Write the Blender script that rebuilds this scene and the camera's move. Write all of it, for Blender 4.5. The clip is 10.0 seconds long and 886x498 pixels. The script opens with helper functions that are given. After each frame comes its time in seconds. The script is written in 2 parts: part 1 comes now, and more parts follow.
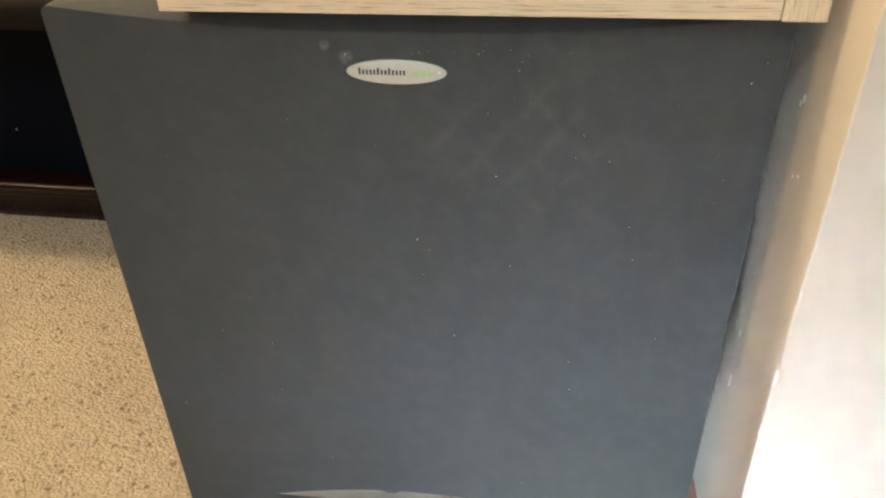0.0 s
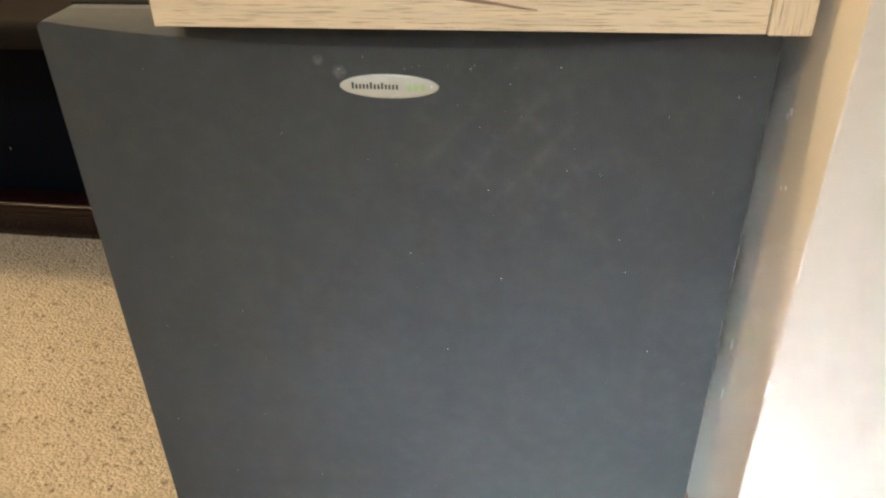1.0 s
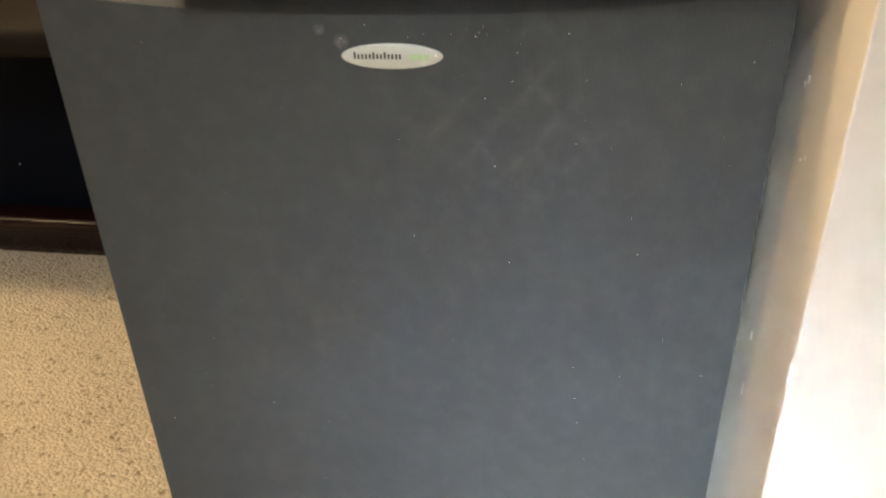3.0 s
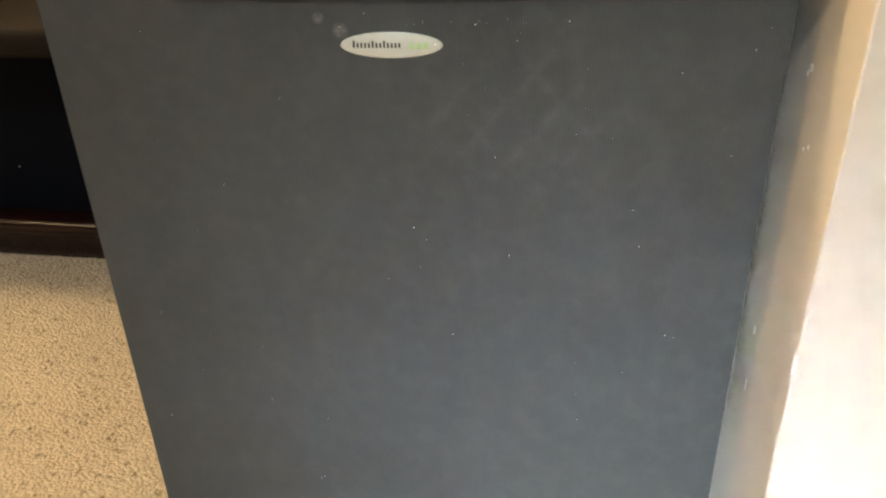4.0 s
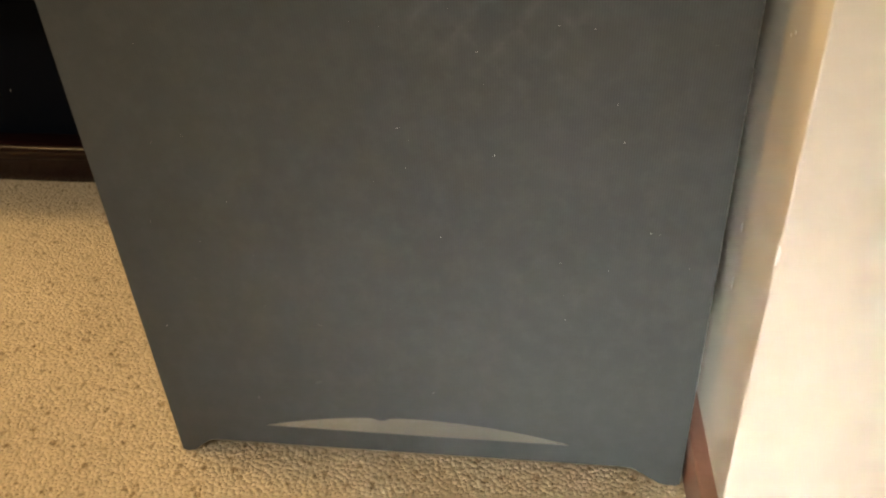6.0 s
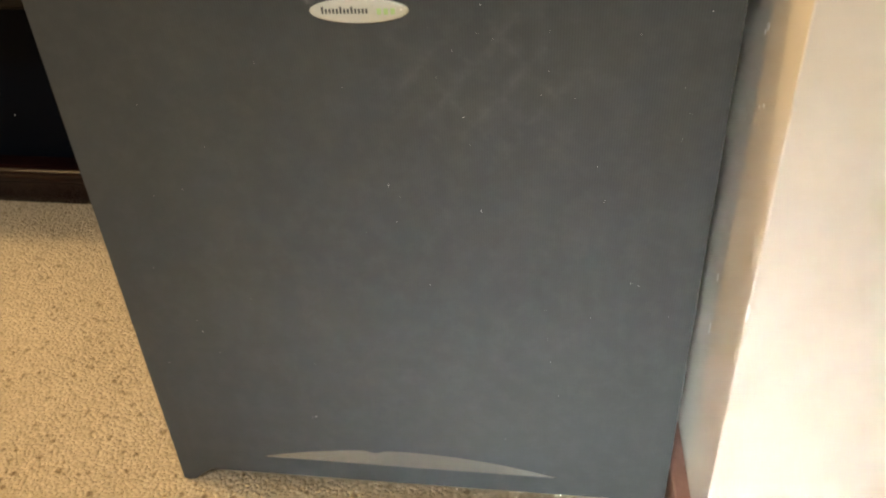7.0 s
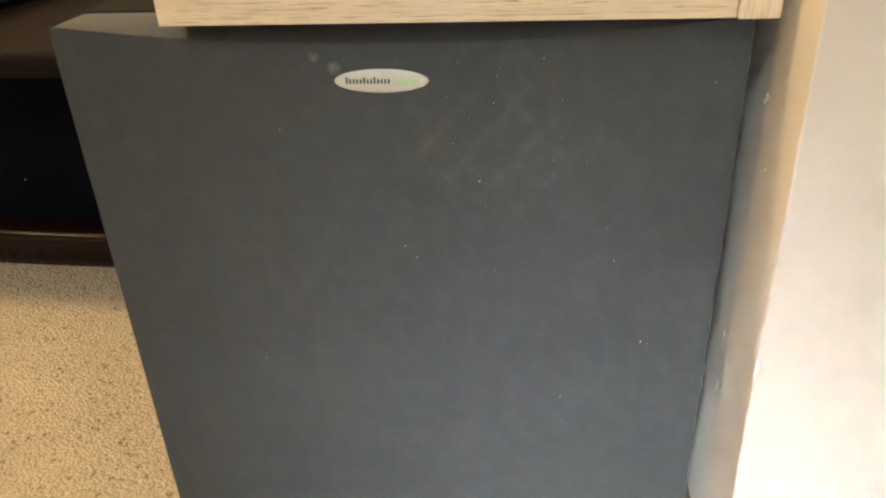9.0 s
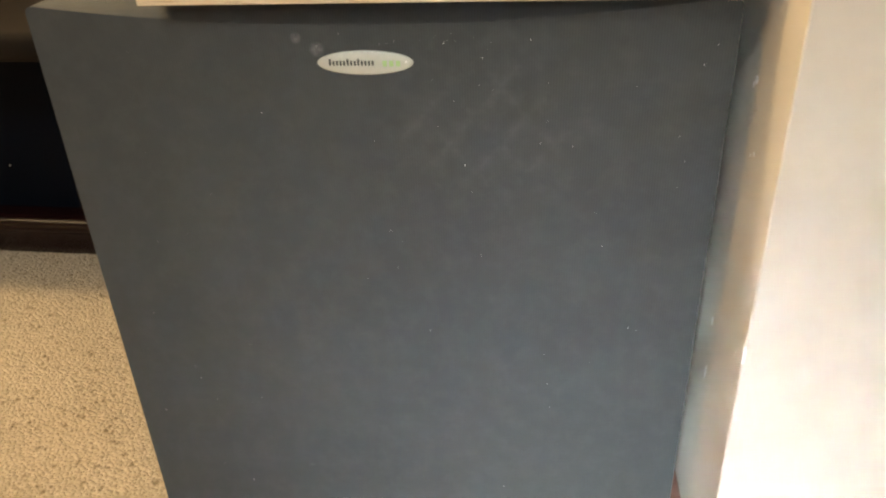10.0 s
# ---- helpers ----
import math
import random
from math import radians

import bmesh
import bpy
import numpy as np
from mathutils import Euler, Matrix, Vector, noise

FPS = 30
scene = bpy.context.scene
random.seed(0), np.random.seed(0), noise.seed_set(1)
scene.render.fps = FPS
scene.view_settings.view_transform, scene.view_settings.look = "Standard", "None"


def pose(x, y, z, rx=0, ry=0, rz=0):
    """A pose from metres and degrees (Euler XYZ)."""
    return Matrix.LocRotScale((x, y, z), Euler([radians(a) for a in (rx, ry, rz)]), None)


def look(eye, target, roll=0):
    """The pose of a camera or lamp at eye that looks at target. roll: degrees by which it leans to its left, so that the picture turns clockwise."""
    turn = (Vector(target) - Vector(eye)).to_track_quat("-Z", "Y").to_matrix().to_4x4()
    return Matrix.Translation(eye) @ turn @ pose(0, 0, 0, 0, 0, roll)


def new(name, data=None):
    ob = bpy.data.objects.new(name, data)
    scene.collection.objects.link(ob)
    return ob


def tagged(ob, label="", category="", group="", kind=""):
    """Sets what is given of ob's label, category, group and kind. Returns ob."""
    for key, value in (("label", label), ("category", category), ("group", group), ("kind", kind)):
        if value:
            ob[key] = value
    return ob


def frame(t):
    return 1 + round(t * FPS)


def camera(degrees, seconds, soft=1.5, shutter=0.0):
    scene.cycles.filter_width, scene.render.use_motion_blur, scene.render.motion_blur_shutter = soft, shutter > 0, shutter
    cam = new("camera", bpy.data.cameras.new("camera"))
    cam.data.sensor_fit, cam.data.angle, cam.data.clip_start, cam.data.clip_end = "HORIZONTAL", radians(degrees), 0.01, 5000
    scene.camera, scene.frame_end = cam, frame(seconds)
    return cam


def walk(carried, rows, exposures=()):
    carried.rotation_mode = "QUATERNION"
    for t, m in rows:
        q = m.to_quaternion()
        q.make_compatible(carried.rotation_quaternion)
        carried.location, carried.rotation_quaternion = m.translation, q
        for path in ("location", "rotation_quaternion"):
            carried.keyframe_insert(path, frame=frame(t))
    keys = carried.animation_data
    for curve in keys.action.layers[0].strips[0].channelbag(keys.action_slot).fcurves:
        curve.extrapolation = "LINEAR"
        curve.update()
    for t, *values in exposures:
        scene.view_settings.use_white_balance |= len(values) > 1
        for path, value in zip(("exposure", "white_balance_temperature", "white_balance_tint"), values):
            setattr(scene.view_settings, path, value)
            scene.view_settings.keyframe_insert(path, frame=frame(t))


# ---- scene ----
cam = camera(59.8, 10.0, soft=2.3)
PATH = [
    (0, (0.277, -0.394, 0.55), (0.041, 1.255, -0.557), -1.6),
    (0.5, (0.276, -0.398, 0.551), (0.055, 1.272, -0.526), -1.5),
    (1, (0.278, -0.399, 0.547), (0.056, 1.283, -0.513), -1.4),
    (1.5, (0.279, -0.4, 0.546), (0.06, 1.298, -0.488), -1.5),
    (2, (0.281, -0.402, 0.541), (0.047, 1.311, -0.464), -1.7),
    (2.5, (0.275, -0.404, 0.522), (0.043, 1.331, -0.445), -1.7),
    (2.7, (0.278, -0.402, 0.514), (0.034, 1.331, -0.454), -1.8),
    (3.8, (0.285, -0.405, 0.497), (0.014, 1.343, -0.437), -1.8),
    (4, (0.283, -0.404, 0.494), (0.019, 1.345, -0.441), -1.8),
    (4.5, (0.29, -0.402, 0.486), (0.007, 1.329, -0.476), -2.0),
    (5, (0.296, -0.406, 0.467), (0.016, 1.289, -0.556), -2.6),
    (5.2, (0.296, -0.409, 0.465), (0.025, 1.276, -0.579), -2.7),
    (6.3, (0.297, -0.411, 0.485), (0.02, 1.233, -0.619), -3.4),
    (6.5, (0.3, -0.414, 0.491), (0.023, 1.224, -0.622), -3.2),
    (7, (0.305, -0.41, 0.518), (0.03, 1.241, -0.577), -3.2),
    (7.5, (0.295, -0.418, 0.519), (0.03, 1.279, -0.507), -3.0),
    (8, (0.297, -0.42, 0.527), (0.022, 1.283, -0.485), -3.3),
    (8.5, (0.29, -0.426, 0.525), (0.025, 1.314, -0.426), -2.9),
    (9, (0.292, -0.427, 0.524), (0.035, 1.313, -0.429), -2.7),
    (9.5, (0.296, -0.421, 0.522), (0.04, 1.304, -0.458), -2.6),
    (10, (0.296, -0.422, 0.519), (0.057, 1.305, -0.46), -2.4),
]
EXPOSURES = [
    (0.0, 0.45, 6100, 10), (2.5, 0.50, 6150, 10), (4.0, 0.50, 6400, 10), (4.5, 0.46, 6850, 10), (5.0, 0.26, 7450, 10),
    (6.5, 0.15, 7850, 10), (7.0, 0.38, 7050, 10), (7.5, 0.43, 6700, 10), (8.5, 0.46, 6600, 10), (10.0, 0.46, 6500, 10),
]
walk(cam, [(t, look(eye, target, roll)) for t, eye, target, roll in PATH], EXPOSURES)

# ---- light ----
world = bpy.data.worlds.new("room_light")
world.use_nodes = True
scene.world = world
world.node_tree.nodes["Background"].inputs["Color"].default_value = (0.62, 0.74, 1.0, 1)
world.node_tree.nodes["Background"].inputs["Strength"].default_value = 0.05


def lamp(name, kind, at, target, watts, colour, size, size_y=None):
    data = bpy.data.lights.new(name, kind)
    data.energy, data.color = watts, colour
    if kind == "AREA":
        data.shape, data.size, data.size_y = "RECTANGLE", size, size_y or size
    else:
        data.shadow_soft_size = size
    ob = new(name, data)
    ob.matrix_world = look(at, target)
    return ob


# warm ceiling lamp over the left of the room
lamp("ceiling_lamp_light", "POINT", (-1.10, 0.27, 2.15), (0, 0, 0), 66, (1.0, 0.74, 0.40), 0.14)
# added strip light, out of view, that draws the highlight on the cherry base
lamp("base_highlight_light", "AREA", (-1.85, -1.05, 1.50), (-0.3, 0.45, 0.06), 3.8, (1.0, 0.74, 0.38), 0.6, 0.08)
# added warm fill at the right, unseen, to brighten the wall
lamp("wall_fill_light", "AREA", (1.10, -1.55, 1.20), (0.5, 0, 0.6), 1.8, (1.0, 0.86, 0.66), 0.5, 0.6)
# added cool overhead fill for the carpet and grille; no panel is known
lamp("overhead_fill_light", "AREA", (-0.30, -2.05, 2.38), (0.2, -0.1, 0.0), 36, (0.86, 0.94, 1.0), 0.6, 0.6)
# added broad cool fill, set in a made-up opening of the far wall
lamp("front_cool_fill", "AREA", (-0.50, -4.62, 0.90), (0.2, 0.0, 0.25), 12, (0.76, 0.89, 1.0), 1.2, 1.0)
# added narrow beam that brightens the lower right of the grille
beam = lamp("grille_glow_fill", "AREA", (-0.85, -4.58, 0.78), (0.34, 0.0, 0.09), 0.95, (0.76, 0.88, 1.0), 0.36, 0.36)
beam.data.spread = radians(8)


# ---- materials ----
def material(name, rough=0.6, metal=0.0, spec=0.5):
    m = bpy.data.materials.new(name)
    m.use_nodes = True
    b = m.node_tree.nodes["Principled BSDF"]
    b.inputs["Roughness"].default_value = rough
    b.inputs["Metallic"].default_value = metal
    b.inputs["Specular IOR Level"].default_value = spec
    return m, m.node_tree.nodes, m.node_tree.links, b


def node(nodes, kind, **sets):
    n = nodes.new(kind)
    for k, v in sets.items():
        n.inputs[k.replace("_", " ")].default_value = v
    return n


def coords(nodes, links, scale=(1, 1, 1), turn=(0, 0, 0)):
    c = nodes.new("ShaderNodeTexCoord")
    mp = nodes.new("ShaderNodeMapping")
    mp.inputs["Scale"].default_value = scale
    mp.inputs["Rotation"].default_value = [radians(a) for a in turn]
    links.new(c.outputs["Object"], mp.inputs["Vector"])
    return mp.outputs["Vector"]


def ramp(nodes, links, fac, stops):
    r = nodes.new("ShaderNodeValToRGB")
    r.color_ramp.elements[0].position, r.color_ramp.elements[0].color = stops[0][0], (*stops[0][1], 1)
    r.color_ramp.elements[1].position, r.color_ramp.elements[1].color = stops[-1][0], (*stops[-1][1], 1)
    for p, c in stops[1:-1]:
        r.color_ramp.elements.new(p).color = (*c, 1)
    links.new(fac, r.inputs["Fac"])
    return r.outputs["Color"]


def noise_fac(nodes, links, vec, scale, detail=4, rough=0.55):
    n = node(nodes, "ShaderNodeTexNoise", Scale=scale, Detail=detail, Roughness=rough)
    links.new(vec, n.inputs["Vector"])
    return n.outputs["Fac"]


def bump(nodes, links, b, height, strength, distance):
    n = node(nodes, "ShaderNodeBump", Strength=strength, Distance=distance)
    links.new(height, n.inputs["Height"])
    links.new(n.outputs["Normal"], b.inputs["Normal"])
    return n


def mix(nodes, links, fac, a, b, blend="MIX"):
    n = nodes.new("ShaderNodeMix")
    n.data_type, n.blend_type = "RGBA", blend
    for sock, v in ((n.inputs[0], fac), (n.inputs[6], a), (n.inputs[7], b)):
        if isinstance(v, (int, float)):
            sock.default_value = v
        elif isinstance(v, tuple):
            sock.default_value = (*v, 1)
        else:
            links.new(v, sock)
    return n.outputs[2]


def calc(nodes, links, op, a, b=0.0):
    n = nodes.new("ShaderNodeMath")
    n.operation = op
    for sock, v in ((n.inputs[0], a), (n.inputs[1], b)):
        if isinstance(v, (int, float)):
            sock.default_value = v
        else:
            links.new(v, sock)
    return n.outputs[0]


def mottled(name, a, b, scale=20, rough=0.6, metal=0.0, spec=0.5, relief=0.0, fine=300, rough_span=0.1):
    m, nodes, links, p = material(name, rough, metal, spec)
    v = coords(nodes, links)
    big = noise_fac(nodes, links, v, scale)
    small = noise_fac(nodes, links, v, fine, 3)
    col = ramp(nodes, links, big, [(0.3, a), (0.7, b)])
    col = mix(nodes, links, 0.25, col, ramp(nodes, links, small, [(0.35, a), (0.65, b)]))
    links.new(col, p.inputs["Base Color"])
    mr = node(nodes, "ShaderNodeMapRange", To_Min=max(rough - rough_span, 0.02), To_Max=min(rough + rough_span, 1))
    links.new(big, mr.inputs["Value"])
    links.new(mr.outputs["Result"], p.inputs["Roughness"])
    if relief:
        bump(nodes, links, p, small, 0.4, relief)
    return m


def wall_paint():
    """Roller-textured cream paint with faint scuffs."""
    m, nodes, links, p = material("cream_paint", 0.62, spec=0.35)
    v = coords(nodes, links)
    big = noise_fac(nodes, links, v, 5, 3)
    col = ramp(nodes, links, big, [(0.3, (0.63, 0.565, 0.475)), (0.7, (0.67, 0.605, 0.515))])
    scuff = noise_fac(nodes, links, v, 42, 6, 0.7)
    col = mix(nodes, links, ramp(nodes, links, scuff, [(0.66, (0, 0, 0)), (0.80, (0.35, 0.35, 0.35))]), col, (0.60, 0.54, 0.46))
    links.new(col, p.inputs["Base Color"])
    orange = noise_fac(nodes, links, v, 330, 2)
    bump(nodes, links, p, orange, 0.25, 0.0006)
    return m


def oak(name, along, base=(0.73, 0.59, 0.39), dark=(0.33, 0.22, 0.115), fine=1.0):
    """Oak-look board; along: the axis of the grain, 0, 1 or 2."""
    m, nodes, links, p = material(name, 0.45, spec=0.4)
    s = [95.0, 95.0, 95.0]
    s[along] = 4.0
    v = coords(nodes, links, s)
    warp = noise_fac(nodes, links, coords(nodes, links, [a * 0.25 for a in s]), 1.0, 3)
    grain = noise_fac(nodes, links, v, 1.6, 6, 0.65)
    col = ramp(nodes, links, warp, [(0.25, tuple(c * 0.86 for c in base)), (0.75, tuple(min(c * 1.12, 1) for c in base))])
    light = tuple(min(c * 1.10, 1) for c in base)
    col = mix(nodes, links, 0.45, col, ramp(nodes, links, grain, [(0.35, tuple(c * 0.80 for c in base)), (0.62, light)]))
    s2 = [1900.0 * fine, 1900.0 * fine, 1900.0 * fine]
    s2[along] = 50.0
    pores = noise_fac(nodes, links, coords(nodes, links, s2), 1.0, 3, 0.5)
    mask = ramp(nodes, links, pores, [(0.555, (0, 0, 0)), (0.65, (0.85, 0.85, 0.85))])
    col = mix(nodes, links, mask, col, dark)
    links.new(col, p.inputs["Base Color"])
    bump(nodes, links, p, pores, -0.25, 0.0004)
    return m


def grille_cloth():
    """Black ribbed loudspeaker cloth, dusty, with a faint diamond lattice of dust at the upper right."""
    m, nodes, links, p = material("grille_cloth", 0.68, spec=0.22)
    tc = nodes.new("ShaderNodeTexCoord")
    v = tc.outputs["Object"]
    sep = nodes.new("ShaderNodeSeparateXYZ")
    links.new(v, sep.inputs[0])
    x, z = sep.outputs["X"], sep.outputs["Z"]
    rib = calc(nodes, links, "SINE", calc(nodes, links, "MULTIPLY", x, 2 * math.pi / 0.00155))
    weave = calc(nodes, links, "SINE", calc(nodes, links, "MULTIPLY", z, 2 * math.pi / 0.0016))
    col = ramp(nodes, links, noise_fac(nodes, links, v, 7, 4), [(0.3, (0.039, 0.042, 0.0415)), (0.7, (0.050, 0.054, 0.053))])
    ridge = calc(nodes, links, "MULTIPLY", calc(nodes, links, "ADD", rib, 1.0), 0.07)
    col = mix(nodes, links, ridge, col, (0.10, 0.106, 0.107))
    # lattice of dust lines
    a = calc(nodes, links, "ADD", x, calc(nodes, links, "MULTIPLY", z, 0.87))
    b = calc(nodes, links, "SUBTRACT", x, calc(nodes, links, "MULTIPLY", z, 0.87))
    lines = None
    for k in (a, b):
        w = calc(nodes, links, "ABSOLUTE", calc(nodes, links, "SINE", calc(nodes, links, "MULTIPLY", k, math.pi / 0.0305)))
        w = calc(nodes, links, "POWER", calc(nodes, links, "SUBTRACT", 1.0, w), 1.6)
        lines = w if lines is None else calc(nodes, links, "MAXIMUM", lines, w)
    dx = calc(nodes, links, "DIVIDE", calc(nodes, links, "SUBTRACT", x, 0.262), 0.070)
    dz = calc(nodes, links, "DIVIDE", calc(nodes, links, "SUBTRACT", z, 0.362), 0.066)
    r2 = calc(nodes, links, "ADD", calc(nodes, links, "MULTIPLY", dx, dx), calc(nodes, links, "MULTIPLY", dz, dz))
    near = calc(nodes, links, "MAXIMUM", calc(nodes, links, "SUBTRACT", 1.0, r2), 0.0)
    patchy = ramp(nodes, links, noise_fac(nodes, links, v, 30, 5, 0.65), [(0.40, (0, 0, 0)), (0.66, (1, 1, 1))])
    dust = calc(nodes, links, "MULTIPLY", calc(nodes, links, "MULTIPLY", lines, near), patchy)
    col = mix(nodes, links, calc(nodes, links, "MULTIPLY", dust, 0.08), col, (0.32, 0.31, 0.29))
    # thin film of dust
    film = noise_fac(nodes, links, v, 60, 6, 0.7)
    col = mix(nodes, links, ramp(nodes, links, film, [(0.45, (0, 0, 0)), (0.85, (0.06, 0.06, 0.06))]), col, (0.30, 0.29, 0.27))
    # smudge beside the badge
    sm = None
    for cx, cz, r in ((0.1705, 0.4068, 0.0048), (0.159, 0.4135, 0.0035)):
        ex = calc(nodes, links, "DIVIDE", calc(nodes, links, "SUBTRACT", x, cx), r)
        ez = calc(nodes, links, "DIVIDE", calc(nodes, links, "SUBTRACT", z, cz), r)
        d = calc(nodes, links, "ADD", calc(nodes, links, "MULTIPLY", ex, ex), calc(nodes, links, "MULTIPLY", ez, ez))
        g = calc(nodes, links, "MAXIMUM", calc(nodes, links, "SUBTRACT", 1.0, d), 0.0)
        sm = g if sm is None else calc(nodes, links, "ADD", sm, g)
    sm = calc(nodes, links, "MULTIPLY", sm, calc(nodes, links, "POWER", noise_fac(nodes, links, v, 330, 5), 2.0))
    col = mix(nodes, links, calc(nodes, links, "MULTIPLY", sm, 0.7), col, (0.40, 0.40, 0.36))
    links.new(col, p.inputs["Base Color"])
    p.inputs["Sheen Weight"].default_value = 0.15
    p.inputs["Sheen Roughness"].default_value = 0.40
    hgt = calc(nodes, links, "ADD", rib, calc(nodes, links, "MULTIPLY", weave, 0.35))
    bump(nodes, links, p, hgt, 0.14, 0.00030)
    return m


def carpet_pile(name, per_island):
    """Beige twist pile with scattered brown flecks a few millimetres across."""
    m, nodes, links, p = material(name, 0.95, spec=0.1)
    v = coords(nodes, links, (1, 1, 0))
    wob = node(nodes, "ShaderNodeTexNoise", Scale=190, Detail=3)
    links.new(v, wob.inputs["Vector"])
    push = nodes.new("ShaderNodeVectorMath")
    push.operation = "MULTIPLY_ADD"
    links.new(wob.outputs["Color"], push.inputs[0])
    push.inputs[1].default_value = (0.006, 0.006, 0.0)
    links.new(v, push.inputs[2])
    vor = node(nodes, "ShaderNodeTexVoronoi", Scale=150)
    links.new(push.outputs[0], vor.inputs["Vector"])
    sep = nodes.new("ShaderNodeSeparateColor")
    links.new(vor.outputs["Color"], sep.inputs[0])
    # one cell in four carries a fleck, each of its own size
    size = calc(nodes, links, "ADD", calc(nodes, links, "MULTIPLY", sep.outputs[1], 0.28), 0.16)
    inside = calc(nodes, links, "LESS_THAN", vor.outputs["Distance"], size)
    chosen = calc(nodes, links, "LESS_THAN", sep.outputs[0], 0.32)
    fleck = calc(nodes, links, "MULTIPLY", inside, chosen)
    if per_island:
        g = nodes.new("ShaderNodeNewGeometry")
        tuft = g.outputs["Random Per Island"]
        col = ramp(nodes, links, tuft, [(0.0, (0.48, 0.395, 0.27)), (0.5, (0.545, 0.455, 0.32)), (1.0, (0.61, 0.515, 0.37))])
    else:
        tuft = noise_fac(nodes, links, v, 260, 4, 0.7)
        col = ramp(nodes, links, tuft, [(0.25, (0.44, 0.355, 0.235)), (0.45, (0.52, 0.43, 0.295)), (0.7, (0.58, 0.485, 0.345))])
    clump = noise_fac(nodes, links, v, 120, 3, 0.6)
    col = mix(nodes, links, 0.35, col, ramp(nodes, links, clump, [(0.32, (0.68, 0.65, 0.60)), (0.55, (1, 1, 1))]), "MULTIPLY")
    col = mix(nodes, links, calc(nodes, links, "MULTIPLY", fleck, 0.7), col, (0.20, 0.135, 0.07))
    big = noise_fac(nodes, links, v, 9, 4)
    col = mix(nodes, links, 0.5, col, ramp(nodes, links, big, [(0.3, (0.80, 0.78, 0.74)), (0.7, (1, 1, 1))]), "MULTIPLY")
    links.new(col, p.inputs["Base Color"])
    p.inputs["Sheen Weight"].default_value = 0.15
    bump(nodes, links, p, noise_fac(nodes, links, v, 700, 3), 0.14, 0.001)
    return m


PAINT = wall_paint()
CEILING = mottled("ceiling_paint", (0.74, 0.72, 0.68), (0.80, 0.78, 0.74), 6, 0.9, relief=0.001)
BARE = mottled("bare_plaster", (0.80, 0.78, 0.74), (0.90, 0.88, 0.84), 200, 0.8)
TRIM = mottled("red_brown_trim", (0.29, 0.145, 0.10), (0.37, 0.20, 0.145), 30, 0.42, relief=0.0004)
# the oak along y has the shade on the board's top in its darker base
OAK_X, OAK_Y_SHADED, OAK_Z = oak("oak_along_x", 0), oak("oak_along_y_shaded", 1, (0.40, 0.315, 0.24)), oak("oak_along_z", 2)
CRACK = mottled("dark_grain", (0.20, 0.125, 0.07), (0.30, 0.20, 0.12), 90, 0.6)
CLOTH = grille_cloth()
VINYL = mottled("black_vinyl", (0.009, 0.0085, 0.007), (0.015, 0.014, 0.011), 25, 0.8, 0.0, 0.08, relief=0.0003)
BAFFLE = mottled("grey_gloss_strip", (0.36, 0.40, 0.44), (0.45, 0.49, 0.53), 30, 0.24, 0.85, rough_span=0.05)
PLASTIC = mottled("black_plastic", (0.030, 0.031, 0.031), (0.043, 0.043, 0.042), 40, 0.5, relief=0.0002)
SILVER = mottled("satin_silver", (0.47, 0.47, 0.40), (0.55, 0.55, 0.47), 60, 0.42, 0.35, rough_span=0.06)
RIM = mottled("badge_rim", (0.06, 0.06, 0.055), (0.10, 0.10, 0.09), 90, 0.4, 0.3)
INK = mottled("black_ink", (0.02, 0.02, 0.02), (0.035, 0.035, 0.035), 90, 0.5)
GREEN = mottled("green_ink", (0.34, 0.52, 0.20), (0.41, 0.59, 0.26), 90, 0.5)
DUST = mottled("dust", (0.55, 0.54, 0.51), (0.70, 0.69, 0.66), 400, 0.9)
CHERRY = mottled("dark_cherry_lacquer", (0.008, 0.0022, 0.0024), (0.015, 0.0040, 0.0040), 14, 0.18, spec=0.42, rough_span=0.02)
DUSTY_TOP = mottled("dusty_cherry_top", (0.006, 0.0045, 0.0033), (0.014, 0.010, 0.007), 18, 0.7, 0.0, 0.1)
BLACK_GLASS = mottled("black_glass", (0.0012, 0.0024, 0.0050), (0.002, 0.0036, 0.0070), 10, 0.55, 0.0, 0.04, rough_span=0.04)
BLACK = mottled("black_case", (0.012, 0.012, 0.012), (0.022, 0.022, 0.021), 30, 0.5, relief=0.0002)
CHERRY.node_tree.nodes["Principled BSDF"].inputs["Coat Weight"].default_value = 0.0
CHERRY.node_tree.nodes["Principled BSDF"].inputs["Coat Roughness"].default_value = 0.14
PILE = carpet_pile("carpet_tufts", True)
BACKING = carpet_pile("carpet_ground", False)


# ---- mesh helpers ----
def mesh_of(name, bm, mat, smooth=False):
    bmesh.ops.recalc_face_normals(bm, faces=bm.faces)
    me = bpy.data.meshes.new(name)
    bm.to_mesh(me)
    bm.free()
    me.materials.append(mat)
    if smooth:
        for p in me.polygons:
            p.use_smooth = True
    return me


def part(name, bm, mat, parent=None, label="", smooth=False):
    ob = new(name, mesh_of(name, bm, mat, smooth))
    if parent:
        ob.parent = parent
    if label:
        ob["label"] = label
    return ob


def thing(name, at, label, category, group="", kind=""):
    ob = new(name)
    ob.location = at
    ob.empty_display_size = 0.05
    return tagged(ob, label, category, group, kind)


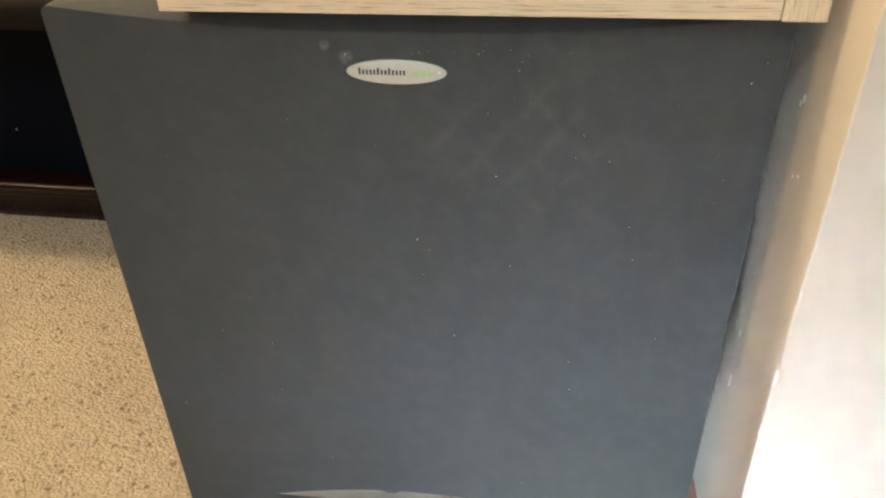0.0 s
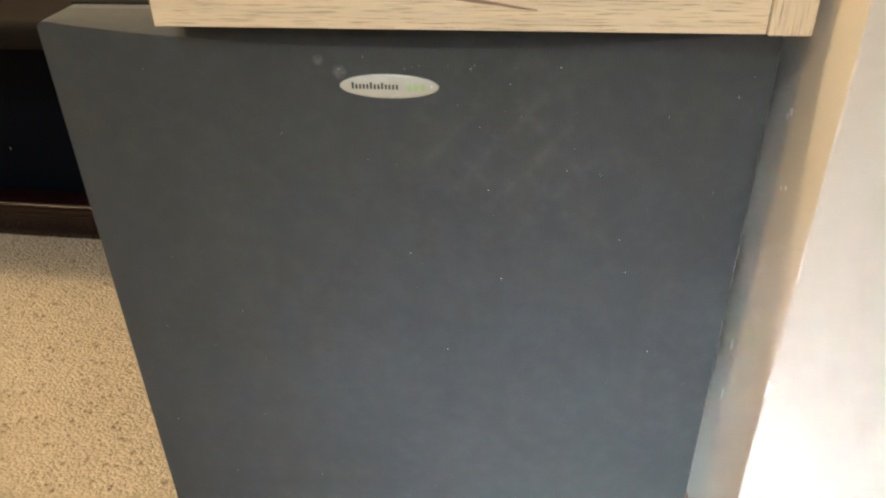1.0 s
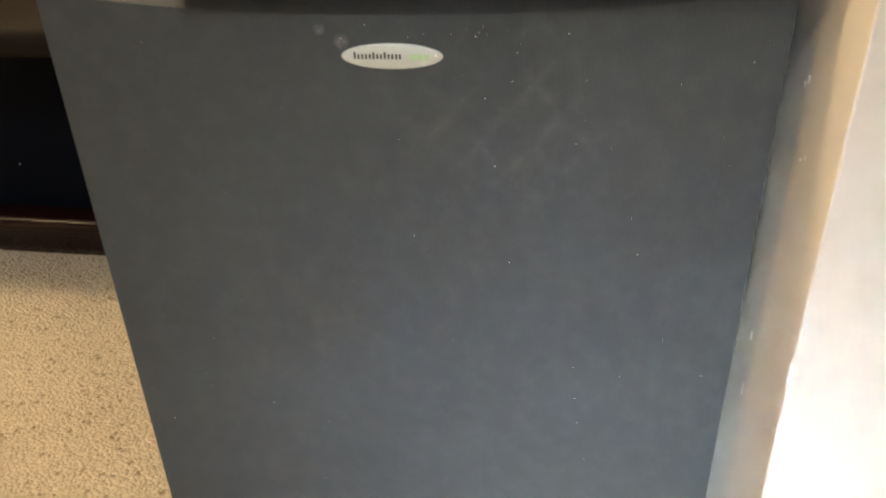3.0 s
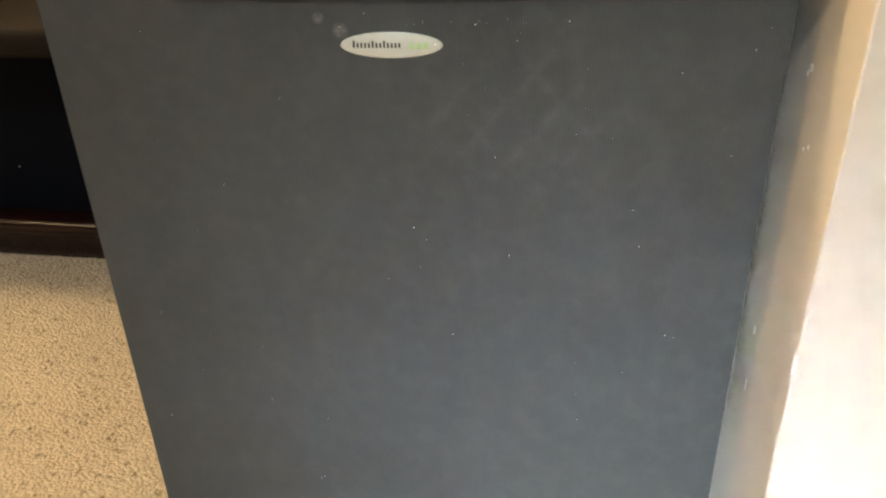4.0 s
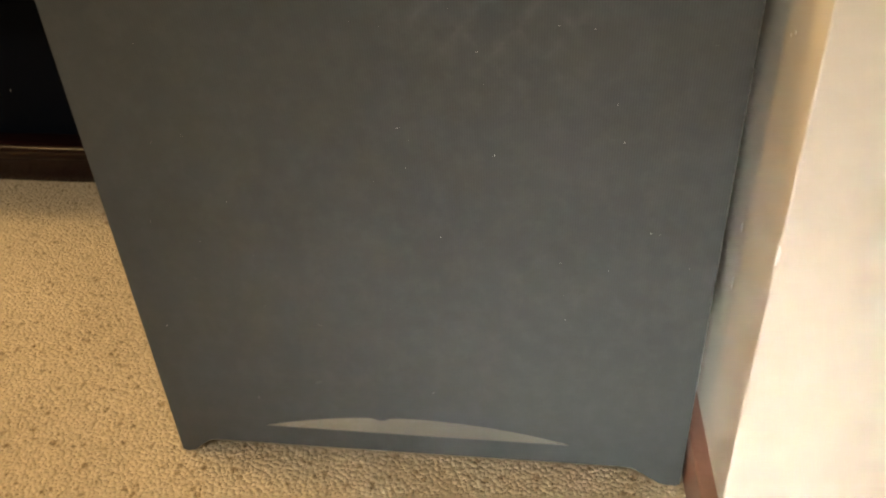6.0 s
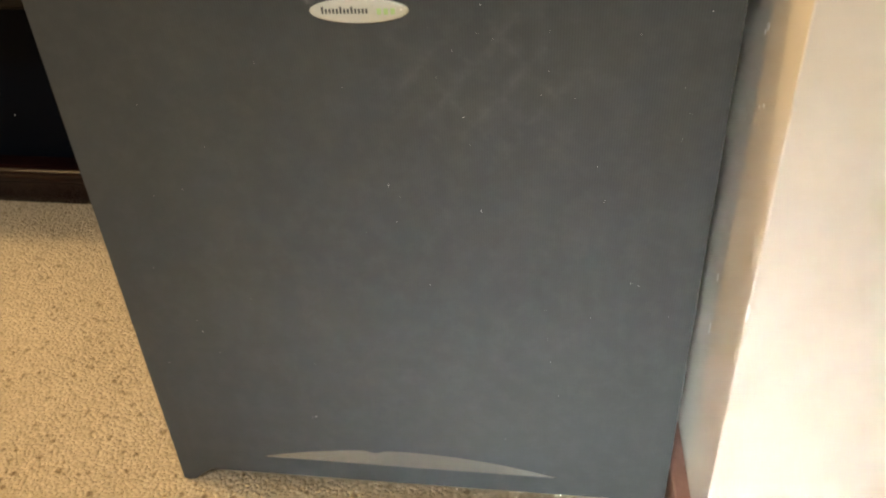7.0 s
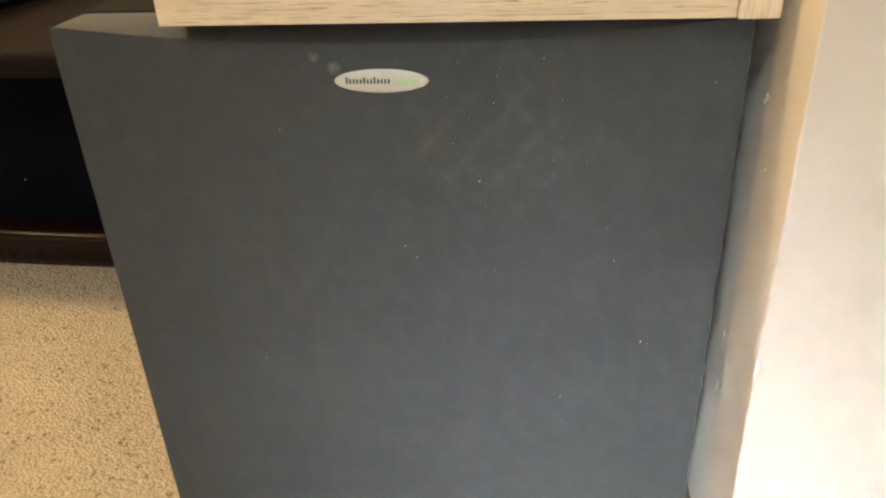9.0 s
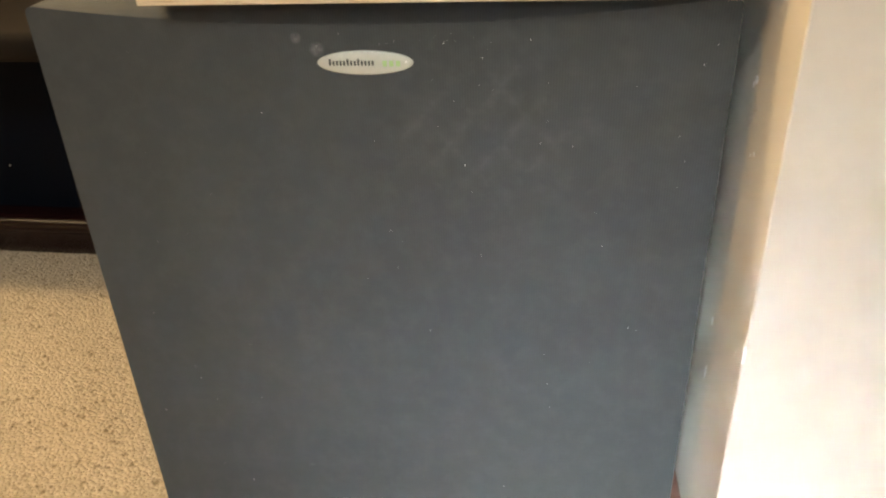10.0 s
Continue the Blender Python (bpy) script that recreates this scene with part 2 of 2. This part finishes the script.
def box(x0, x1, y0, y1, z0, z1, bevel=0.0, seg=2):
    bm = bmesh.new()
    bmesh.ops.create_cube(bm, size=1)
    for v in bm.verts:
        v.co = ((x0 + x1) / 2 + v.co.x * (x1 - x0), (y0 + y1) / 2 + v.co.y * (y1 - y0), (z0 + z1) / 2 + v.co.z * (z1 - z0))
    if bevel:
        bmesh.ops.bevel(bm, geom=list(bm.edges), offset=bevel, segments=seg, profile=0.5, affect="EDGES")
    return bm


def extrude_outline(points, y0, y1, bevel=0.0, seg=3, behind=None):
    """A plate with the outline (x, z) between y0 and y1, its edges rounded."""
    bm = bmesh.new()
    front = [bm.verts.new((x, y0, z)) for x, z in points]
    back = [bm.verts.new((x, y1, z)) for x, z in behind or points]
    bm.faces.new(front)
    bm.faces.new(back[::-1])
    n = len(points)
    for i in range(n):
        j = (i + 1) % n
        bm.faces.new((front[j], front[i], back[i], back[j]))
    bmesh.ops.recalc_face_normals(bm, faces=bm.faces)
    if bevel:
        rim = [e for e in bm.edges if all(abs(v.co.y - y0) < 1e-6 for v in e.verts)]
        bmesh.ops.bevel(bm, geom=rim, offset=bevel, segments=seg, profile=0.5, affect="EDGES")
    return bm


def sweep(profile, path):
    """Sweeps an open or closed (offset, z) profile along a plan path of (x, y, nx, ny)."""
    bm = bmesh.new()
    rows = [[bm.verts.new((x + nx * o, y + ny * o, z)) for o, z in profile] for x, y, nx, ny in path]
    n = len(profile)
    for a, b in zip(rows, rows[1:]):
        for i in range(n):
            j = (i + 1) % n
            bm.faces.new((a[i], a[j], b[j], b[i]))
    bm.faces.new(rows[0])
    bm.faces.new(rows[-1][::-1])
    return bm


# ---- the setting ----
WX, WY = 0.4140, -0.0565         # the wall's outer corner
floor = part("floor", box(-4.6, 2.6, -4.6, 1.12, -0.06, -0.0005), BACKING)
tagged(floor, "beige cut-pile carpet with brown flecks", "carpet", kind="structure")


def return_wall():
    """The wall beside the loudspeaker, with a slightly worn outer corner."""
    bm = bmesh.new()
    rnd = random.Random(4)
    steps = 140
    r = 0.0012
    rows = []
    for i in range(steps + 1):
        z = 2.40 * i / steps if i > 60 else 0.50 * i / 60
        if i > 60:
            z = 0.50 + 1.90 * (i - 60) / (steps - 60)
        wob = rnd.uniform(-0.0005, 0.0005)
        d = 0.0
        if 0.234 < z < 0.258:
            d = 0.0016 + rnd.uniform(0, 0.0012)
        ring = [(WX, 1.05), (WX + wob * 0.3, WY + r + d), (WX + r * 0.3 + d * 0.5 + wob, WY + r * 0.3 + d * 0.5), (WX + r + d, WY), (2.55, WY), (2.55, 1.05)]
        rows.append([bm.verts.new((x, y, z)) for x, y in ring])
    n = len(rows[0])
    for a, b in zip(rows, rows[1:]):
        for i in range(n):
            j = (i + 1) % n
            bm.faces.new((a[i], a[j], b[j], b[i]))
    bm.faces.new(rows[0][::-1])
    bm.faces.new(rows[-1])
    return bm


wall_east = part("wall_east", return_wall(), PAINT)
tagged(wall_east, "cream painted wall with a chipped outer corner", "wall", kind="structure")
for nm, dims, lab in (("wall_north", (-4.6, 0.414, 1.05, 1.15, 0, 2.4), "cream painted wall behind the cabinet"),
                      ("wall_west", (-4.7, -4.6, -4.6, 1.15, 0, 2.4), "cream painted side wall of the room"),
                      ("wall_far_east", (2.55, 2.65, -4.6, -0.052, 0, 2.4), "cream painted wall of the room")):
    tagged(part(nm, box(*dims), PAINT), lab, "wall", kind="structure")


def joined(boxes):
    bm = bmesh.new()
    for dims in boxes:
        b = box(*dims)
        me = bpy.data.meshes.new("tmp")
        b.to_mesh(me)
        b.free()
        bm.from_mesh(me)
        bpy.data.meshes.remove(me)
    return bm


# unseen far wall; its opening is added only to hold the front fills
far = ((-4.6, -1.15, -4.7, -4.6, 0, 2.4), (0.15, 2.6, -4.7, -4.6, 0, 2.4), (-1.15, 0.15, -4.7, -4.6, 0, 0.35), (-1.15, 0.15, -4.7, -4.6, 1.45, 2.4))
tagged(part("wall_south", joined(far), PAINT), "cream painted wall with an opening added for the fill lights", "wall", kind="structure")
tagged(part("ceiling", box(-4.6, 2.6, -4.6, 1.1, 2.4, 2.5), CEILING), "white painted ceiling of the room", "ceiling", kind="structure")


def chip(name, x, y, z, w, h, seed):
    """A small ragged patch of bare plaster on the wall's side face."""
    rnd = random.Random(seed)
    bm = bmesh.new()
    ring = []
    for i in range(9):
        a = 2 * math.pi * i / 9
        k = rnd.uniform(0.65, 1.1)
        ring.append((y + w * k * math.cos(a), z + h * k * math.sin(a)))
    lo = [bm.verts.new((x + 0.001, p, q)) for p, q in ring]
    hi = [bm.verts.new((x - 0.0005, y + (p - y) * 0.8, z + (q - z) * 0.85)) for p, q in ring]
    bm.faces.new(hi)
    bm.faces.new(lo[::-1])
    for i in range(9):
        j = (i + 1) % 9
        bm.faces.new((lo[i], lo[j], hi[j], hi[i]))
    return part(name, bm, BARE, wall_east)


for i, (y, z, w, h) in enumerate(((0.008, 0.3870, 0.0024, 0.0030), (0.012, 0.3830, 0.0011, 0.0020), (-0.011, 0.3510, 0.0013, 0.0016), (-0.004, 0.3475, 0.0008, 0.0012),
                                  (0.018, 0.2200, 0.0011, 0.0040), (0.015, 0.1790, 0.0011, 0.0062))):
    chip("paint_chip", WX, y, z, w, h, i)
chip("paint_chip", WX + 0.0006, WY + 0.0022, 0.246, 0.0010, 0.0085, 41)


def trim_path():
    """Moulded trim that follows the wall round its corner."""
    prof = [(0.0, -0.02), (-0.0112, -0.02), (-0.0112, 0.0425), (-0.0108, 0.0440), (-0.0098, 0.0448), (-0.004, 0.0452), (0.0, 0.0453)]
    side = [(WX, 0.98, 1, 0), (WX, 0.4, 1, 0), (WX, WY, 1, 1), (1.2, WY, 0, 1), (2.54, WY, 0, 1)]
    return sweep(prof, side)


tagged(part("baseboard", trim_path(), TRIM), "low red-brown wooden trim round the wall corner", "baseboard", kind="structure")


# ---- subwoofer ----
SW, ST = 0.400, 0.4345           # width and height of the cabinet
sub = thing("subwoofer", (0, 0, 0), "black cloth-fronted subwoofer cabinet standing on the carpet", "speaker")


def cabinet_body():
    bm = box(0.002, SW - 0.004, 0.0345, 0.345, 0.012, ST, 0.0015, 2)
    return bm


part("cabinet", cabinet_body(), VINYL, sub, "black vinyl cabinet", True)


def grille():
    """Cloth-covered frame: the top edge sags, the bottom is straight between two short feet."""
    rc = 0.006
    xs = [rc * (1 - math.cos(math.pi / 2 * i / 6)) for i in range(6)]
    xs = xs + [rc + (SW - 2 * rc) * i / 28 for i in range(29)] + [SW - x for x in reversed(xs)]
    n = len(xs) - 1
    drop = [rc - math.sqrt(max(rc * rc - max(rc - min(x, SW - x), 0.0) ** 2, 0.0)) for x in xs]
    top = [(x, 0.4200 + 0.0130 * (2 * x / SW - 1) ** 2 - d) for x, d in zip(xs, drop)]
    low = [(SW, 0.001), (0.394, -0.002), (0.384, 0.001), (0.373, 0.0085), (0.364, 0.0150), (0.356, 0.0163), (0.30, 0.0160), (0.20, 0.0156), (0.10, 0.0152),
           (0.036, 0.0150), (0.027, 0.0138), (0.018, 0.007), (0.011, 0.0005), (0.006, -0.002), (0.0, 0.001)]
    outline = top + [(SW, 0.30), (SW, 0.16)] + low + [(0, 0.16), (0, 0.30)]
    bm = bmesh.new()
    rings = []
    # setback, share of the rise to the flat top, inset of the sides
    for y, rise, inset in ((0.0, 0.0, 0.0005), (0.0010, 0.10, 0.0001), (0.0030, 0.34, 0.0), (0.0070, 0.62, 0.0), (0.0140, 0.86, 0.0), (0.0240, 0.97, 0.0), (0.0340, 1.0, 0.0)):
        ring = []
        for i, (x, z) in enumerate(outline):
            zz = z + (0.4332 - drop[i] - z) * rise if i <= n else z
            ring.append(bm.verts.new((min(max(x, inset), SW - inset), y, zz)))
        rings.append(ring)
    m = len(outline)
    for p, q in zip(rings, rings[1:]):
        for i in range(m):
            j = (i + 1) % m
            bm.faces.new((p[i], p[j], q[j], q[i])).smooth = True
    bm.faces.new(rings[0])
    bm.faces.new(rings[-1][::-1])
    return bm


cloth = part("grille", grille(), CLOTH, sub, "dusty black ribbed cloth grille")


def arch():
    """The arched glossy strip low on the front, with a small nick in its upper edge."""
    n = 44
    xa, xb = 0.079, 0.316
    up = []
    for i in range(n + 1):
        x = xa + (xb - xa) * i / n
        k = (2 * i / n - 1) ** 2
        z = 0.0365 + 0.0165 * (1 - k)
        if abs(x - 0.1735) < 0.0042:
            z -= 0.0028
        up.append((x, z))
    low = [(xb, 0.0362), (0.20, 0.0358), (xa, 0.0362)]
    return extrude_outline((up + low)[::-1], -0.0006, 0.002, 0.0)


part("arch_strip", arch(), BAFFLE, sub, "glossy grey arched strip that mirrors the carpet")
for x in (0.03, SW - 0.03):
    bm = bmesh.new()
    bmesh.ops.create_cone(bm, cap_ends=True, segments=20, radius1=0.017, radius2=0.019, depth=0.020, matrix=Matrix.Translation((x, 0.320, 0.005)))
    part("foot", bm, PLASTIC, sub, "round black rubber foot")


def ellipsoid_plate(cx, cz, a, b, y0, depth, rim=0.0):
    bm = bmesh.new()
    n = 56
    rings = []
    for s, d in ((1.0, 0.0), (1.0, 0.55), (0.985, 0.82), (0.955, 0.95), (0.90, 1.0), (0.6, 1.06), (0.25, 1.1)):
        rings.append([bm.verts.new((cx + (a - b * (1 - s)) * math.cos(2 * math.pi * i / n), y0 - depth * d, cz + b * s * math.sin(2 * math.pi * i / n))) for i in range(n)])
    for p, q in zip(rings, rings[1:]):
        for i in range(n):
            j = (i + 1) % n
            bm.faces.new((p[i], p[j], q[j], q[i]))
    bm.faces.new(rings[-1])
    bm.faces.new(rings[0][::-1])
    return bm


BX, BZ = 0.1978, 0.3995
badge = part("badge", ellipsoid_plate(BX, BZ, 0.0276, 0.0069, 0.001, 0.0022), SILVER, sub, "oval silver badge with a dark and a green mark", True)
part("badge_rim", ellipsoid_plate(BX, BZ - 0.0002, 0.0282, 0.0075, 0.001, 0.0011), RIM, badge, "", True)
by = -0.00155


def mark(name, bars, mat):
    bm = bmesh.new()
    for x0, x1, z0, z1 in bars:
        b = box(BX + x0, BX + x1, by - 0.0002, by + 0.0008, BZ + z0, BZ + z1)
        me = bpy.data.meshes.new("tmp")
        b.to_mesh(me)
        b.free()
        bm.from_mesh(me)
        bpy.data.meshes.remove(me)
    return part(name, bm, mat, badge)


mark("dark_mark", [(-0.0206 + 0.00205 * i, -0.0195 + 0.00205 * i, -0.0013, 0.0024 if i in (0, 5, 8) else 0.0013) for i in range(13)], INK)
mark("green_mark", [(0.0102 + 0.0038 * i, 0.0126 + 0.0038 * i, -0.0019, 0.0013) for i in range(3)], GREEN)
bm = bmesh.new()
bmesh.ops.create_uvsphere(bm, u_segments=12, v_segments=8, radius=0.0006, matrix=Matrix.Translation((BX + 0.0236, by + 0.0003, BZ + 0.0006)))
part("indicator", bm, BARE, badge, "tiny white indicator dot", True)


def specks():
    """Lint and dust on the cloth."""
    rnd = random.Random(11)
    bm = bmesh.new()
    spots = [(rnd.uniform(0.02, 0.39), rnd.uniform(0.06, 0.41)) for _ in range(48)]
    spots += [(rnd.gauss(0.262, 0.035), rnd.gauss(0.372, 0.022)) for _ in range(16)]
    spots += [(rnd.gauss(0.225, 0.030), rnd.gauss(0.411, 0.003)) for _ in range(18)]
    for x, z in spots:
        if abs(x - BX) < 0.03 and abs(z - BZ) < 0.009 or z > 0.418 or not 0.01 < x < 0.39:
            continue
        r = rnd.choice((0.00010, 0.00012, 0.00015, 0.00019))
        a = math.pi / 2 + rnd.gauss(0, 0.5)
        k = rnd.choice((1, 1, 1.8, 2.6))
        m = Matrix.Translation((x, -0.0001, z)) @ Matrix.Rotation(a, 4, "Y") @ Matrix.Diagonal((r * k, 0.00022, r, 1))
        bmesh.ops.create_icosphere(bm, subdivisions=1, radius=1, matrix=m)
    return bm


lint = part("lint", specks(), DUST, sub, "pale specks of lint on the cloth")
lint["kind"] = "stuff"

# ---- oak shelf unit standing on the subwoofer ----
shelf = thing("shelf_unit", (0.25, 0.1, ST), "light oak-look shelf unit standing on the subwoofer", "shelf")
SY = -0.0170


def under(parent, name, bm, mat, label="", smooth=False):
    ob = part(name, bm, mat, parent, label, smooth)
    ob.matrix_parent_inverse = Matrix.Translation(parent.location).inverted()
    return ob


under(shelf, "bottom_board", box(0.0785, 0.3858, SY + 0.001, 0.29, ST + 0.0012, ST + 0.0178, 0.0006, 1), OAK_Y_SHADED, "oak-look board coloured darker for shade, the grain from front to back")
edge = under(shelf, "edge_band", box(0.0785, 0.3858, SY, SY + 0.0012, ST + 0.0010, ST + 0.0180, 0.0004, 1), OAK_X, "oak-look edge with a dark grain streak")
under(shelf, "side_panel", box(0.3864, 0.4068, SY - 0.001, 0.29, ST + 0.0005, ST + 0.30, 0.0006, 1), OAK_Z, "upright oak-look side panel")


def streak():
    """One dark grain streak that slants across the edge."""
    bm = bmesh.new()
    line = [(0.226, 0.0172, 0.0002), (0.236, 0.0166, 0.0005), (0.247, 0.0155, 0.0009), (0.257, 0.0143, 0.0007), (0.268, 0.0125, 0.0006), (0.277, 0.0114, 0.0002)]
    bm.free()
    pts = [(x, ST + z + w) for x, z, w in line] + [(x, ST + z - w) for x, z, w in reversed(line)]
    return extrude_outline(pts[::-1], SY - 0.0003, SY + 0.0006)


st = part("grain_streak", streak(), CRACK, edge)
gadget = part("small_black_box", box(0.242, 0.300, -0.007, 0.065, ST + 0.0180, ST + 0.045, 0.002, 2), BLACK)
tagged(gadget, "small black box lying on the oak shelf", "box")

# ---- dark cherry media cabinet behind ----
stand = thing("media_cabinet", (-0.5, 0.7, 0), "dark cherry media cabinet with a black glass front", "cabinet")


def bow(y0, lead=0.0, x0=-1.5, x1=0.36, n=40):
    """A gently bowed front line in plan."""
    out = []
    for i in range(n + 1):
        x = x0 + (x1 - x0) * i / n
        y = y0 + 0.11 * ((x + 0.25) / 1.1) ** 2
        out.append((x, y))
    return out


def slab(y0, y_back, prof):
    """A board with a bowed, moulded front; prof: (setback, z) from the bottom up."""
    bm = bmesh.new()
    line = bow(y0)
    rows = [[bm.verts.new((x, y + s, z)) for x, y in line] for s, z in prof]
    lo = [bm.verts.new((x, y_back, prof[0][1])) for x, y in line]
    hi = [bm.verts.new((x, y_back, prof[-1][1])) for x, y in line]
    rows = [lo] + rows + [hi]
    for a, b in zip(rows, rows[1:] + rows[:1]):
        for i in range(len(line) - 1):
            bm.faces.new((a[i], a[i + 1], b[i + 1], b[i]))
    bm.faces.new([r[0] for r in rows])
    bm.faces.new([r[-1] for r in rows][::-1])
    return bm


def rounded(z0, z1, bulge, r, n=8):
    prof = [(0.012, z0), (0.006, z0 + (z1 - z0) * 0.3)]
    for i in range(n + 1):
        a = -math.pi / 3 + (math.pi / 2 + math.pi / 3) * i / n
        prof.append((r - r * math.cos(a), z1 - r + r * math.sin(a)))
    return prof


under(stand, "base", slab(0.443, 0.98, rounded(-0.006, 0.060, 0.01, 0.015)), CHERRY, "bowed dark cherry base with a rounded upper edge", True)
under(stand, "glass_front", slab(0.478, 0.97, [(0, 0.055), (0, 0.306)]), BLACK_GLASS, "glossy black glass front")
under(stand, "top", slab(0.340, 0.98, [(0.004, 0.304), (0.0, 0.309), (0.0, 0.326), (0.003, 0.333), (0.010, 0.335)]), DUSTY_TOP, "dusty brown top board", True)

for k, (mx, mz, mh) in enumerate(((-0.405, 0.131, 0.0035), (-0.399, 0.114, 0.0055), (-0.47, 0.142, 0.003), (-0.425, 0.122, 0.002))):
    bm = bmesh.new()
    bmesh.ops.create_icosphere(bm, subdivisions=1, radius=1, matrix=Matrix.Translation((mx, 0.4815, mz)) @ Matrix.Rotation(0.25, 4, "Y") @ Matrix.Diagonal((0.0011, 0.0014, mh, 1)))
    under(stand, "scuff", bm, DUST, "small pale scuff on the glass" if k == 0 else "")

# black audio units on the cabinet's top
unit = thing("audio_unit", (-0.70, 0.62, 0.335), "black audio unit on the dusty cabinet top", "electronics")
part("case", box(-0.27, 0.262, -0.14, 0.27, 0.010, 0.120, 0.004, 2), BLACK, unit)
for x in (-0.23, 0.225):
    for y in (-0.09, 0.22):
        bm = bmesh.new()
        bmesh.ops.create_cone(bm, cap_ends=True, segments=16, radius1=0.018, radius2=0.020, depth=0.013, matrix=Matrix.Translation((x, y, 0.0065)))
        part("foot", bm, PLASTIC, unit)

# ---- carpet pile ----
def pile():
    rs = np.random.RandomState(7)
    step = 0.0027
    xs, ys = np.meshgrid(np.arange(-0.62, 0.43, step), np.arange(-0.17, 0.49, step))
    x = (xs + rs.uniform(-1, 1, xs.shape) * step * 0.55).ravel()
    y = (ys + rs.uniform(-1, 1, ys.shape) * step * 0.55).ravel()
    keep = ~((x > 0.004) & (y > 0.055) & (y < 0.36)) & ~((x > 0.4030) & (y > -0.063))
    keep &= ~((y > 0.453 + 0.11 * ((x + 0.25) / 1.1) ** 2)) & ((x < 0.02) | (y < 0.056))
    x, y = x[keep], y[keep]
    n, k = len(x), 4
    h = rs.uniform(0.0058, 0.0067, n)
    r = rs.uniform(0.0019, 0.0029, n)
    lean = rs.normal(0, 0.0009, (n, 2))
    a0 = rs.uniform(0, 6.283, n)
    ang = a0[:, None] + np.arange(k) * 2 * np.pi / k
    base = np.stack([x[:, None] + r[:, None] * np.cos(ang), y[:, None] + r[:, None] * np.sin(ang), np.full((n, k), -0.006)], -1)
    mid = base.copy()
    mid[:, :, 0] += lean[:, :1] * 0.7
    mid[:, :, 1] += lean[:, 1:] * 0.7
    mid[:, :, 2] = (-0.006 + h * 0.93)[:, None]
    tip = np.stack([x + lean[:, 0], y + lean[:, 1], -0.006 + h], -1)[:, None, :]
    verts = np.concatenate([base, mid, tip], 1).reshape(-1, 3)
    s = 2 * k + 1
    quads, tris = [], []
    off = (np.arange(n) * s)[:, None]
    i = np.arange(k)
    j = (i + 1) % k
    q = np.stack([i, j, j + k, i + k], -1)[None] + off[:, :, None]
    t = np.stack([i + k, j + k, np.full(k, 2 * k)], -1)[None] + off[:, :, None]
    me = bpy.data.meshes.new("carpet_pile")
    me.from_pydata(verts.tolist(), [], q.reshape(-1, 4).tolist() + t.reshape(-1, 3).tolist())
    me.materials.append(PILE)
    for p in me.polygons:
        p.use_smooth = True
    return me


carpet = new("carpet_pile", pile())
tagged(carpet, "twisted beige carpet tufts with brown flecks", "carpet", kind="stuff")
